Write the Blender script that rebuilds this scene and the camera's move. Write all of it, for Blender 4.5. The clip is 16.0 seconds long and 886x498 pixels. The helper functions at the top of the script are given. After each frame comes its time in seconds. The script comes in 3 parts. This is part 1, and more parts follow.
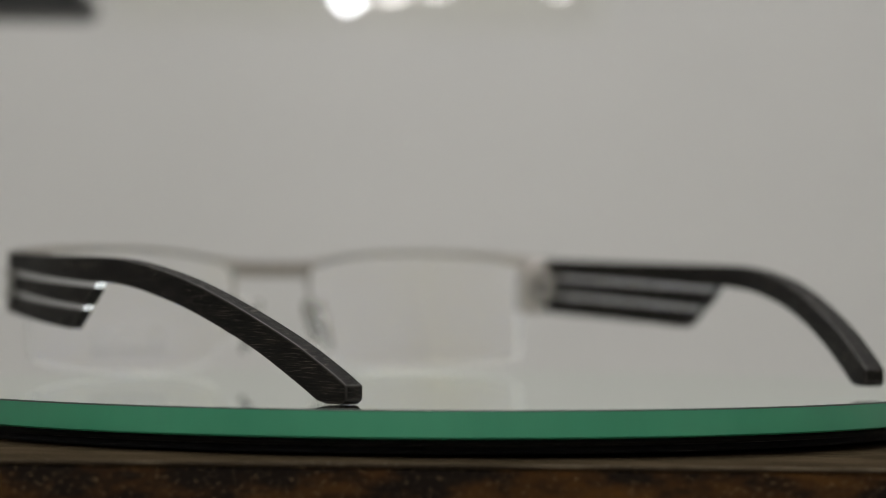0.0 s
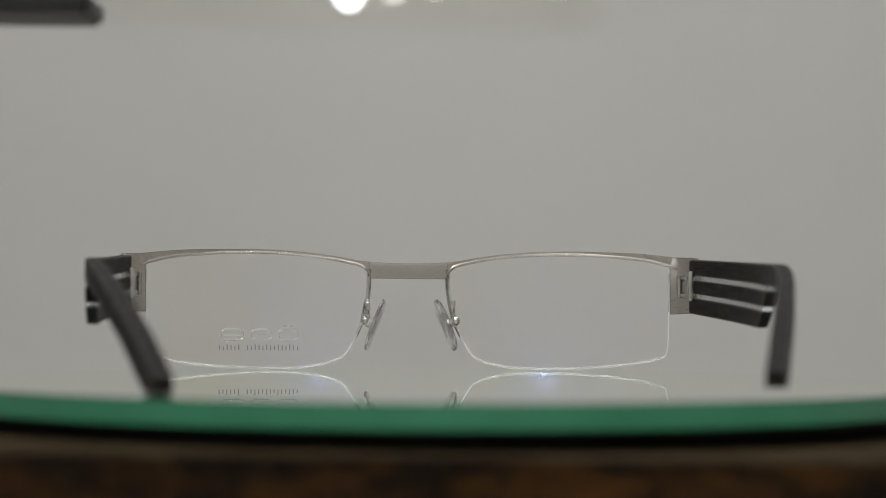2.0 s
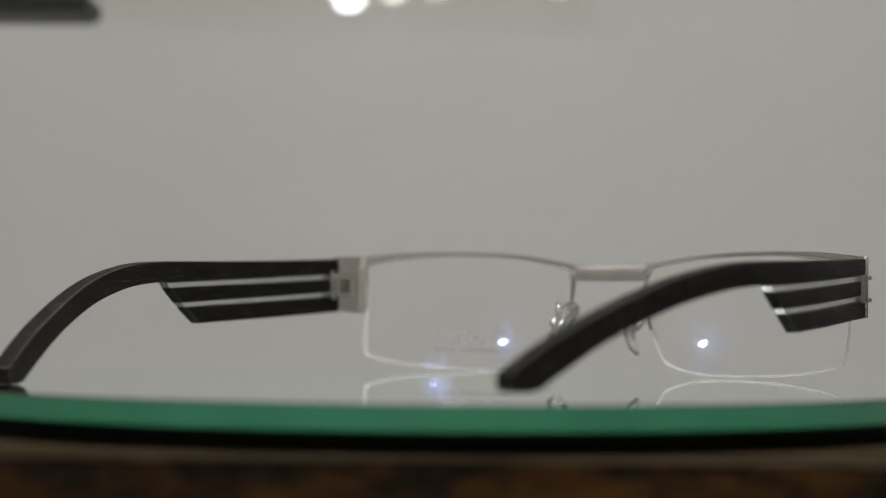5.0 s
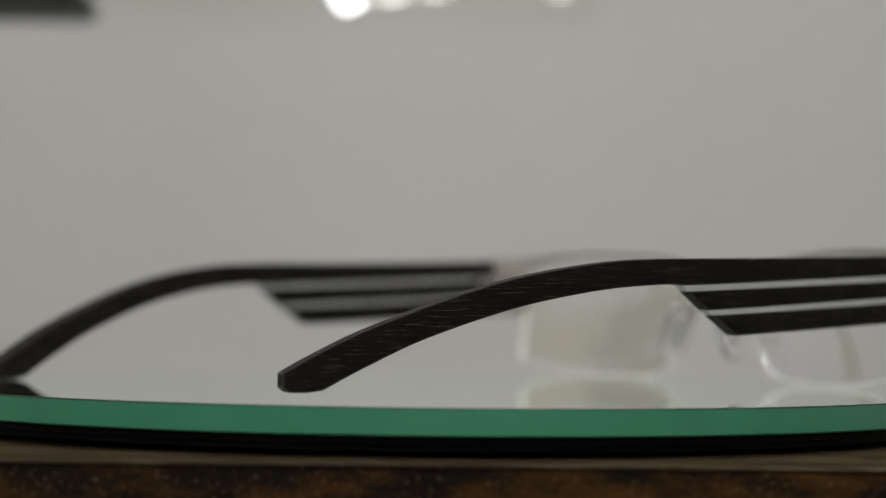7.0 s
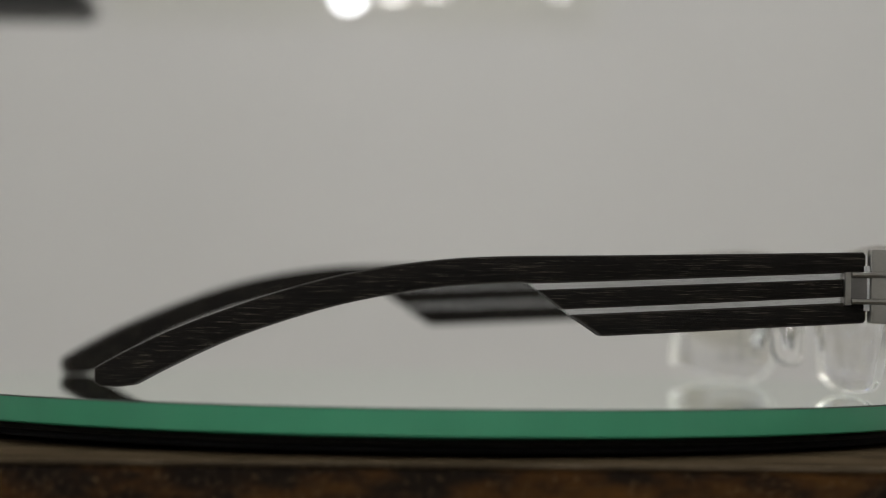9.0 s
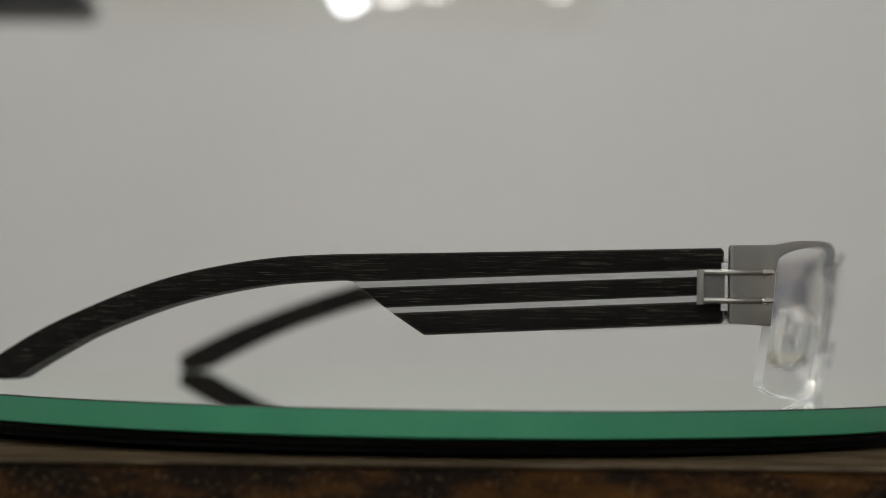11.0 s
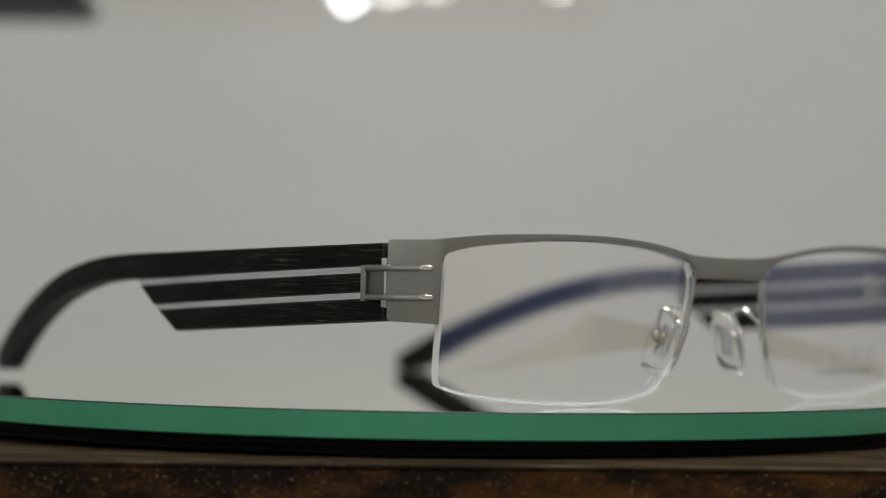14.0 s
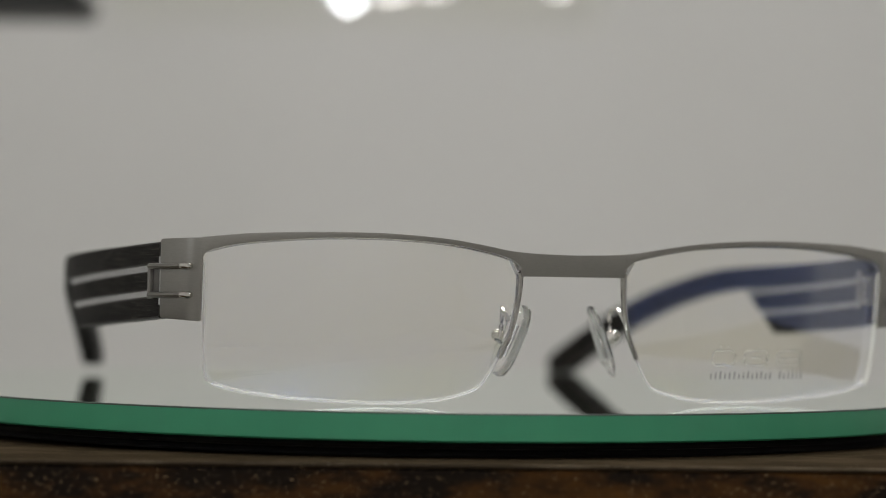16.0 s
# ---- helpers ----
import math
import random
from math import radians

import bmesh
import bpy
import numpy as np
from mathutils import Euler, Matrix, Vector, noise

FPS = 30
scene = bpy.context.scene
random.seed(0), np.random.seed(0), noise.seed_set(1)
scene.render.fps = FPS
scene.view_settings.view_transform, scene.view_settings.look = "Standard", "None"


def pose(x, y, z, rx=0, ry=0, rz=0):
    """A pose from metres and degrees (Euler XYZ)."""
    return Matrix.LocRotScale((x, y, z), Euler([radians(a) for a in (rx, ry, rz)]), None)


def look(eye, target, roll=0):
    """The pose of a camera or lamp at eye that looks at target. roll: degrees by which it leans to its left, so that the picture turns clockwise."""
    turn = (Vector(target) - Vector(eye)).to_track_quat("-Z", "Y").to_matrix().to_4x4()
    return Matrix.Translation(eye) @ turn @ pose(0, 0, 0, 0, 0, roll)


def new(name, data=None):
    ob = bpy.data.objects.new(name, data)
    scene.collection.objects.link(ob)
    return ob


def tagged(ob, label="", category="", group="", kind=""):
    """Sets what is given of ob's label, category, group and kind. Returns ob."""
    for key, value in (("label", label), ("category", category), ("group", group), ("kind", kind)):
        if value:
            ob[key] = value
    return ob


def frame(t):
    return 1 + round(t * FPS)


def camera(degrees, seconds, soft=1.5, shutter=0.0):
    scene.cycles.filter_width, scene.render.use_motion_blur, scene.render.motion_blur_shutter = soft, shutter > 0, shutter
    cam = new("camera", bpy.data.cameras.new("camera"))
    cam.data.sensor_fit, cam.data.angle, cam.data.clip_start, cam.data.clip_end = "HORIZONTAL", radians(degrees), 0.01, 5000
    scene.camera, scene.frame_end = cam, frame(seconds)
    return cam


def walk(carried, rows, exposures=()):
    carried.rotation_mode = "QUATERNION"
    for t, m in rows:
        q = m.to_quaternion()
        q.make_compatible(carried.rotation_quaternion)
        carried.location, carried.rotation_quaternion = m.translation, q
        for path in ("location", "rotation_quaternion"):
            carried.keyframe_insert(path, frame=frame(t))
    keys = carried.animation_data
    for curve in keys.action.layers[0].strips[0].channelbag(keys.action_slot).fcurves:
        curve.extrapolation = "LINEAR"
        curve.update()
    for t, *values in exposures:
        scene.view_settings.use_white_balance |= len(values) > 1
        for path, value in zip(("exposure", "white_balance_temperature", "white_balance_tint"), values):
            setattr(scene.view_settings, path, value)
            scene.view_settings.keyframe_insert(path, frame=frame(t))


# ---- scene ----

MM = 0.001
TOP = 0.80                 # height of the turning glass above the floor
EYE = Vector((0.0, -0.4834, TOP + 0.01947))
TURN, BACK_AT = 11.92, 2.443   # degrees a second, time at which the glasses face straight away
YAW, PITCH, ROLL = 0.24, 1.00, 0.61

# ---- camera ----
cam = camera(21.25, 16.0, soft=0.8)
AIM = Vector((math.sin(radians(YAW)) * math.cos(radians(PITCH)), math.cos(radians(YAW)) * math.cos(radians(PITCH)), math.sin(radians(PITCH))))


def stand(back):
    eye = EYE - AIM * back
    return look(eye, eye + AIM, ROLL)


# the picture draws in a little while the lens is focused far
walk(cam, [(0.0, stand(0)), (0.4, stand(0)), (0.85, stand(0.013)), (2.5, stand(0.013)), (4.6, stand(0.013)),
           (5.5, stand(0)), (8.0, stand(0)), (12.0, stand(0)), (16.0, stand(0))],
     [(0.0, 0.06), (0.5, 0.07), (1.0, 0.01), (1.5, -0.04), (2.5, -0.09), (4.2, -0.10), (6.5, -0.12), (7.0, -0.06), (8.0, 0.04), (9.0, 0.07), (11.5, 0.05), (13.5, 0.02), (16.0, 0.02)])
# the point on which the lens is focused; it is pulled from near to far and back
focus = new("focus_mark")
cam.data.dof.use_dof = True
cam.data.dof.focus_object = focus
cam.data.dof.aperture_fstop = 10.0

# ---- world and light ----
world = bpy.data.worlds.new("room_air")
world.use_nodes = True
world.node_tree.nodes["Background"].inputs[0].default_value = (0.8, 0.85, 0.9, 1)
world.node_tree.nodes["Background"].inputs[1].default_value = 0.02
scene.world = world


def area_lamp(name, x, y, z, sx, sy, power, colour):
    data = bpy.data.lights.new(name, "AREA")
    data.shape, data.size, data.size_y, data.energy, data.color = "RECTANGLE", sx, sy, power, colour
    ob = new(name, data)
    ob.location = (x, y, z)
    return ob


WHITE = (0.966, 0.984, 1.0)
area_lamp("ceiling_lamp_back", 0.1, 0.75, 2.53, 1.2, 0.3, 16.4, WHITE)
area_lamp("ceiling_lamp_front", 0.1, -1.0, 2.53, 1.2, 0.3, 10.9, WHITE)


# ---- materials ----
def material(name):
    m = bpy.data.materials.new(name)
    m.use_nodes = True
    nt = m.node_tree
    return m, nt, nt.nodes["Principled BSDF"]


def node(nt, kind, **sockets):
    n = nt.nodes.new(kind)
    for k, v in sockets.items():
        n.inputs[k.replace("_", " ")].default_value = v
    return n


def coords(nt, scale, kind="Object"):
    tc = nt.nodes.new("ShaderNodeTexCoord")
    mp = nt.nodes.new("ShaderNodeMapping")
    mp.inputs["Scale"].default_value = scale
    nt.links.new(tc.outputs[kind], mp.inputs["Vector"])
    return mp.outputs[0]


def noise_tex(nt, vec, scale, detail=4, rough=0.55):
    n = node(nt, "ShaderNodeTexNoise", Scale=scale, Detail=detail, Roughness=rough)
    nt.links.new(vec, n.inputs["Vector"])
    return n.outputs["Fac"]


def ramp(nt, fac, stops):
    r = nt.nodes.new("ShaderNodeValToRGB")
    while len(r.color_ramp.elements) < len(stops):
        r.color_ramp.elements.new(0.5)
    for e, (p, c) in zip(r.color_ramp.elements, stops):
        e.position = p
        e.color = (*c, 1) if len(c) == 3 else c
    nt.links.new(fac, r.inputs[0])
    return r.outputs[0]


def bump(nt, b, fac, strength, dist):
    n = node(nt, "ShaderNodeBump", Strength=strength, Distance=dist)
    nt.links.new(fac, n.inputs["Height"])
    nt.links.new(n.outputs[0], b.inputs["Normal"])


def painted(name, a, c, scale, rough=0.6, relief=0.1):
    m, nt, b = material(name)
    v = coords(nt, (1, 1, 1))
    f = noise_tex(nt, v, scale)
    nt.links.new(ramp(nt, f, [(0.3, a), (0.7, c)]), b.inputs["Base Color"])
    b.inputs["Roughness"].default_value = rough
    bump(nt, b, noise_tex(nt, v, scale * 40), relief, 0.001)
    return m


WALL = painted("matt_wall_paint", (0.60, 0.592, 0.572), (0.63, 0.622, 0.604), 1.5)
CREAM = painted("cream_board", (0.63, 0.625, 0.585), (0.66, 0.65, 0.60), 3)
CEIL = painted("ceiling_paint", (0.74, 0.73, 0.70), (0.78, 0.77, 0.74), 2)
FLOOR = painted("floor_vinyl", (0.54, 0.525, 0.49), (0.61, 0.595, 0.56), 4, 0.4)
DARK = painted("black_casing", (0.012, 0.012, 0.012), (0.02, 0.02, 0.02), 30, 0.5)


def ebony():
    m, nt, b = material("black_stained_wood")
    v = coords(nt, (0.05, 0.013, 1))
    fine = noise_tex(nt, v, 8000, 5, 0.75)
    wide = noise_tex(nt, coords(nt, (1, 0.05, 1)), 700, 3)
    col = ramp(nt, fine, [(0.0, (0.0045, 0.0038, 0.0033)), (0.53, (0.006, 0.005, 0.0043)), (0.60, (0.018, 0.0145, 0.011)), (0.69, (0.22, 0.195, 0.165))])
    tone = ramp(nt, wide, [(0.3, (0.7, 0.7, 0.7)), (0.7, (1.3, 1.25, 1.18))])
    mix = nt.nodes.new("ShaderNodeMix")
    mix.data_type, mix.blend_type = "RGBA", "MULTIPLY"
    mix.inputs[0].default_value = 1.0
    nt.links.new(col, mix.inputs[6])
    nt.links.new(tone, mix.inputs[7])
    nt.links.new(mix.outputs[2], b.inputs["Base Color"])
    nt.links.new(ramp(nt, fine, [(0.35, (0.60,) * 3), (0.65, (0.40,) * 3)]), b.inputs["Roughness"])
    b.inputs["Specular IOR Level"].default_value = 0.09
    bump(nt, b, fine, 0.8, 0.0002)
    return m


def metal(name, colour, rough, stretch=(1, 1, 1), scale=900, spread=0.12, relief=0.08):
    m, nt, b = material(name)
    v = coords(nt, stretch)
    f = noise_tex(nt, v, scale, 5, 0.6)
    lo = tuple(c * (1 - spread) for c in colour)
    hi = tuple(min(1, c * (1 + spread)) for c in colour)
    nt.links.new(ramp(nt, f, [(0.3, lo), (0.7, hi)]), b.inputs["Base Color"])
    nt.links.new(ramp(nt, f, [(0.3, (rough * 0.85,) * 3), (0.7, (rough * 1.2,) * 3)]), b.inputs["Roughness"])
    b.inputs["Metallic"].default_value = 1.0
    bump(nt, b, f, relief, 0.00005)
    return m


EBONY = ebony()
# polished bevel edges; the highlight along them is partly put into a lighter base
WORN_SHEEN = painted("polished_edge_highlight", (0.014, 0.012, 0.010), (0.034, 0.029, 0.024), 400, 0.34, 0.2)
WORN_SHEEN.node_tree.nodes["Principled BSDF"].inputs["Specular IOR Level"].default_value = 0.22
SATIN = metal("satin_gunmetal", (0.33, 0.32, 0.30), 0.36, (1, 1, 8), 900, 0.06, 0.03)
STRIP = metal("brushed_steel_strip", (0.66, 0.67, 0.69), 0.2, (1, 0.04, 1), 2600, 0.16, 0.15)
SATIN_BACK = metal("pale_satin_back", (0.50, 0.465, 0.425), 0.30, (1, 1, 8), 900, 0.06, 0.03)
# gunmetal of the clip plate, darkened in colour for the shade of its recess
SHADED_GUN = metal("recess_shaded_gunmetal", (0.19, 0.185, 0.18), 0.4, (1, 1, 8))
STEEL = metal("drawn_steel", (0.50, 0.485, 0.46), 0.22)
CHROME = metal("polished_steel", (0.72, 0.70, 0.67), 0.13)


def clear(name, tint, base, rim, through_tint, rough=0.0):
    """A clear sheet: light goes straight through, and a tinted gloss grows to the grazing edge."""
    m, nt, b = material(name)
    out = nt.nodes["Material Output"]
    tr = node(nt, "ShaderNodeBsdfTransparent", Color=(*through_tint, 1))
    gl = node(nt, "ShaderNodeBsdfGlossy", Color=(*tint, 1), Roughness=rough)
    fr = node(nt, "ShaderNodeFresnel", IOR=rim)
    sc = nt.nodes.new("ShaderNodeMath")
    sc.operation = "MULTIPLY_ADD"
    sc.inputs[1].default_value, sc.inputs[2].default_value = 0.5, base
    nt.links.new(fr.outputs[0], sc.inputs[0])
    mix = nt.nodes.new("ShaderNodeMixShader")
    nt.links.new(sc.outputs[0], mix.inputs[0])
    nt.links.new(tr.outputs[0], mix.inputs[1])
    nt.links.new(gl.outputs[0], mix.inputs[2])
    nt.links.new(mix.outputs[0], out.inputs[0])
    return m


def coated(name, part_back):
    """A coated lens face: each colour is either thrown back by the coat or goes on through."""
    m, nt, b = material(name)
    out = nt.nodes["Material Output"]
    tr = node(nt, "ShaderNodeBsdfTransparent", Color=(*(1 - c for c in part_back), 1))
    gl = node(nt, "ShaderNodeBsdfGlossy", Color=(*part_back, 1), Roughness=0.0)
    add = nt.nodes.new("ShaderNodeAddShader")
    nt.links.new(tr.outputs[0], add.inputs[0])
    nt.links.new(gl.outputs[0], add.inputs[1])
    skim = node(nt, "ShaderNodeBsdfGlossy", Color=(0.9, 0.92, 1.0, 1), Roughness=0.0)
    fr = node(nt, "ShaderNodeFresnel", IOR=1.5)
    less = nt.nodes.new("ShaderNodeMath")
    less.operation, less.use_clamp = "MULTIPLY_ADD", True
    less.inputs[1].default_value, less.inputs[2].default_value = 0.22, -0.009
    nt.links.new(fr.outputs[0], less.inputs[0])
    mix = nt.nodes.new("ShaderNodeMixShader")
    nt.links.new(less.outputs[0], mix.inputs[0])
    nt.links.new(add.outputs[0], mix.inputs[1])
    nt.links.new(skim.outputs[0], mix.inputs[2])
    nt.links.new(mix.outputs[0], out.inputs[0])
    return m


LENS = coated("coated_lens", (0.030, 0.043, 0.105))


def moulded(name, colour, through_part, rough, ior):
    m, nt, b = material(name)
    f = noise_tex(nt, coords(nt, (1, 1, 1)), 700)
    nt.links.new(ramp(nt, f, [(0.3, tuple(c * 0.97 for c in colour)), (0.7, colour)]), b.inputs["Base Color"])
    b.inputs["Transmission Weight"].default_value = through_part
    b.inputs["Roughness"].default_value, b.inputs["IOR"].default_value = rough, ior
    return m



PAD = moulded("clear_silicone", (0.99, 0.985, 0.965), 0.95, 0.04, 1.41)


def thread():
    """Milky nylon: part of the light goes straight through, the rest is scattered."""
    m, nt, b = material("milky_nylon_thread")
    f = noise_tex(nt, coords(nt, (1, 1, 1)), 900)
    nt.links.new(ramp(nt, f, [(0.3, (0.88, 0.88, 0.87)), (0.7, (0.95, 0.95, 0.94))]), b.inputs["Base Color"])
    b.inputs["Roughness"].default_value = 0.15
    b.inputs["Alpha"].default_value = 0.42
    return m


NYLON = thread()
EDGE = moulded("ground_lens_edge", (0.97, 0.97, 0.95), 0.9, 0.3, 1.3)
GROUND = moulded("frosted_lens_side", (0.98, 0.98, 0.96), 0.1, 0.35, 1.5)
PRINT = painted("grey_print", (0.20, 0.20, 0.20), (0.26, 0.26, 0.26), 500, 0.6)
ETCH = clear("pale_etched_mark", (1.0, 1.0, 1.0), 0.13, 1.3, (0.975, 0.975, 0.97), 0.3)


def disc_glass():
    """Float glass seen at a low angle: both faces mirror the room with a breath of green, the body below is dark."""
    m, nt, b = material("float_glass_face")
    f = noise_tex(nt, coords(nt, (1, 1, 1)), 25)
    nt.links.new(ramp(nt, f, [(0.3, (0.030, 0.046, 0.038)), (0.7, (0.040, 0.058, 0.048))]), b.inputs["Base Color"])
    b.inputs["Specular IOR Level"].default_value = 0.0
    gl = node(nt, "ShaderNodeBsdfGlossy", Color=(0.965, 1.0, 0.972, 1), Roughness=0.0)
    fr = node(nt, "ShaderNodeFresnel", IOR=1.52)
    less = nt.nodes.new("ShaderNodeMath")
    less.operation, less.inputs[0].default_value = "SUBTRACT", 1.0
    nt.links.new(fr.outputs[0], less.inputs[1])
    both = nt.nodes.new("ShaderNodeMath")
    both.operation, both.inputs[1].default_value = "POWER", 2.0
    nt.links.new(less.outputs[0], both.inputs[0])
    mix = nt.nodes.new("ShaderNodeMixShader")
    nt.links.new(both.outputs[0], mix.inputs[0])
    nt.links.new(gl.outputs[0], mix.inputs[1])
    nt.links.new(b.outputs[0], mix.inputs[2])
    nt.links.new(mix.outputs[0], nt.nodes["Material Output"].inputs[0])
    return m


def rim_glass():
    m, nt, b = material("green_glass_edge")
    v = coords(nt, (1, 1, 0.15))
    f = noise_tex(nt, v, 60)
    nt.links.new(ramp(nt, f, [(0.3, (0.048, 0.285, 0.155)), (0.7, (0.060, 0.33, 0.18))]), b.inputs["Base Color"])
    b.inputs["Roughness"].default_value = 0.22
    return m


DISC, RIM = disc_glass(), rim_glass()
ARRIS = painted("ground_green_arris", (0.012, 0.030, 0.020), (0.02, 0.045, 0.03), 300, 0.5)
RUBBER = painted("black_rubber", (0.008, 0.008, 0.008), (0.015, 0.014, 0.014), 200, 0.4)


def aged_wood(name, dark, warm, speck):
    m, nt, b = material(name)
    v = coords(nt, (0.35, 1, 1))
    big = noise_tex(nt, v, 110, 6, 0.7)
    col = ramp(nt, big, [(0.45, dark), (0.66, warm)])
    dots = noise_tex(nt, coords(nt, (0.7, 1, 1)), 2300, 4, 0.65)
    mix = nt.nodes.new("ShaderNodeMix")
    mix.data_type = "RGBA"
    nt.links.new(ramp(nt, dots, [(0.62, (0, 0, 0)), (0.70, (1, 1, 1))]), mix.inputs[0])
    nt.links.new(col, mix.inputs[6])
    mix.inputs[7].default_value = (*speck, 1)
    nt.links.new(mix.outputs[2], b.inputs["Base Color"])
    b.inputs["Roughness"].default_value = 0.7
    b.inputs["Specular IOR Level"].default_value = 0.0
    bump(nt, b, dots, 0.4, 0.0004)
    return m


TABLE_TOP = aged_wood("worn_brown_top", (0.034, 0.025, 0.015), (0.066, 0.048, 0.029), (0.12, 0.09, 0.06))
WORN_WOOD = aged_wood("rubbed_bare_edge", (0.05, 0.038, 0.026), (0.16, 0.125, 0.085), (0.24, 0.20, 0.15))
TABLE_EDGE = aged_wood("dark_sawn_edge", (0.012, 0.009, 0.007), (0.075, 0.034, 0.010), (0.27, 0.19, 0.11))


def glow(name, colour, strength):
    m, nt, b = material(name)
    b.inputs["Emission Color"].default_value = (*colour, 1)
    b.inputs["Emission Strength"].default_value = strength
    return m


BULB = glow("white_bulb", (0.93, 0.96, 1.0), 13)
HOT_BULB = glow("clear_bulb", (0.95, 0.98, 1.0), 180)
DIM_BULB = glow("half_hidden_bulb", (1.0, 0.97, 0.93), 7)
FAINT_BULB = glow("faint_bulb", (1.0, 0.97, 0.93), 5)
PANEL = glow("light_panel", (1.0, 0.95, 0.88), 5)


# ---- mesh helpers ----
def finish(ob, bm, mats, smooth=35):
    me = ob.data
    bmesh.ops.recalc_face_normals(bm, faces=bm.faces[:])
    bm.to_mesh(me)
    bm.free()
    for m in (mats if isinstance(mats, (list, tuple)) else [mats]):
        me.materials.append(m)
    if smooth:
        for p in me.polygons:
            p.use_smooth = True
        me.set_sharp_from_angle(angle=radians(smooth))
    return ob


def part(name, bm, mats, parent, label="", smooth=35):
    ob = new(name, bpy.data.meshes.new(name))
    finish(ob, bm, mats, smooth)
    ob.parent = parent
    if label:
        ob["label"] = label
    return ob


def thing(name, bm, mats, label, category, kind="", smooth=35):
    ob = new(name, bpy.data.meshes.new(name))
    finish(ob, bm, mats, smooth)
    return tagged(ob, label, category, kind=kind)


def box(bm, lo, hi, bevel=0.0):
    r = bmesh.ops.create_cube(bm, size=1.0)
    for v in r["verts"]:
        v.co = Vector([lo[i] + (v.co[i] + 0.5) * (hi[i] - lo[i]) for i in range(3)])
    if bevel:
        es = list({e for v in r["verts"] for e in v.link_edges})
        bmesh.ops.bevel(bm, geom=es, offset=bevel, segments=2, affect="EDGES", profile=0.5)
    return bm


def spline(points, n):
    """n points along a smooth curve through the given ones."""
    pts = [Vector(p) for p in points]
    seg = len(pts) - 1
    out = []
    for i in range(n):
        u = i / (n - 1) * seg
        k = min(int(u), seg - 1)
        f = u - k
        p1, p2 = pts[k], pts[k + 1]
        p0 = pts[k - 1] if k else p1 * 2 - p2
        p3 = pts[k + 2] if k + 2 <= seg else p2 * 2 - p1
        out.append(0.5 * (2 * p1 + (p2 - p0) * f + (2 * p0 - 5 * p1 + 4 * p2 - p3) * f * f + (3 * p1 - p0 - 3 * p2 + p3) * f ** 3))
    return out


def tube(bm, path, radius, sides=8, flat=1.0, caps=True):
    """A round or flattened rod along a path; radius may be a list."""
    rings = []
    ref = Vector((0, 0, 1))
    for i, p in enumerate(path):
        d = (path[min(i + 1, len(path) - 1)] - path[max(i - 1, 0)]).normalized()
        side = d.cross(ref)
        if side.length < 0.05:
            side = d.cross(Vector((0, 1, 0)))
        side.normalize()
        up = side.cross(d).normalized()
        r = radius[i] if isinstance(radius, (list, tuple)) else radius
        rings.append([bm.verts.new(p + side * (math.cos(a) * r) + up * (math.sin(a) * r * flat)) for a in (2 * math.pi * k / sides for k in range(sides))])
    for a, b in zip(rings, rings[1:]):
        for k in range(sides):
            bm.faces.new((a[k], a[(k + 1) % sides], b[(k + 1) % sides], b[k]))
    if caps:
        bm.faces.new(rings[0][::-1])
        bm.faces.new(rings[-1])
    return bm


def lathe(profile, sides, mats=None):
    """A turned body round z from (radius, height) pairs; mats: a material slot for each band."""
    bm = bmesh.new()
    rings = []
    for r, z in profile:
        if r < 1e-6:
            rings.append([bm.verts.new((0, 0, z))])
        else:
            rings.append([bm.verts.new((r * math.cos(2 * math.pi * k / sides), r * math.sin(2 * math.pi * k / sides), z)) for k in range(sides)])
    for i, (a, b) in enumerate(zip(rings, rings[1:])):
        for k in range(sides):
            k2 = (k + 1) % sides
            if len(a) == 1:
                f = bm.faces.new((a[0], b[k2], b[k]))
            elif len(b) == 1:
                f = bm.faces.new((a[k], a[k2], b[0]))
            else:
                f = bm.faces.new((a[k], a[k2], b[k2], b[k]))
            if mats:
                f.material_index = mats[i]
    return bm


# ---- the room ----
X0, X1, Y0, Y1, H = -1.9, 1.9, -2.2, 2.2, 2.6


def slab(name, lo, hi, mat, label):
    return thing(name, box(bmesh.new(), lo, hi), mat, label, name.split("_")[0], "structure", 0)


slab("floor", (X0 - 0.1, Y0 - 0.1, -0.1), (X1 + 0.1, Y1 + 0.1, 0), FLOOR, "plain pale beige vinyl floor of the room")
slab("ceiling", (X0 - 0.1, Y0 - 0.1, H), (X1 + 0.1, Y1 + 0.1, H + 0.1), CEIL, "plain white painted ceiling")
slab("wall_north", (X0 - 0.1, Y1, 0), (X1 + 0.1, Y1 + 0.1, H), WALL, "plain light grey matt painted wall")
slab("wall_south", (X0 - 0.1, Y0 - 0.1, 0), (X1 + 0.1, Y0, H), WALL, "plain light grey matt painted wall")
slab("wall_east", (X1, Y0, 0), (X1 + 0.1, Y1, H), WALL, "plain light grey matt painted wall")
slab("wall_west", (X0 - 0.1, Y0, 0), (X0, Y1, H), WALL, "plain light grey matt painted wall")


def ceiling_light(x, y):
    base = tagged(new("ceiling_light"), "flat rectangular ceiling light with glowing diffuser", "ceiling light", "ceiling lights")
    base.location = (x, y, H)
    part("frame", box(bmesh.new(), (-0.66, -0.2, -0.05), (0.66, 0.2, 0), 0.006), CEIL, base)
    part("diffuser", box(bmesh.new(), (-0.61, -0.16, -0.058), (0.61, 0.16, -0.052)), PANEL, base, "glowing white diffuser")
    return base


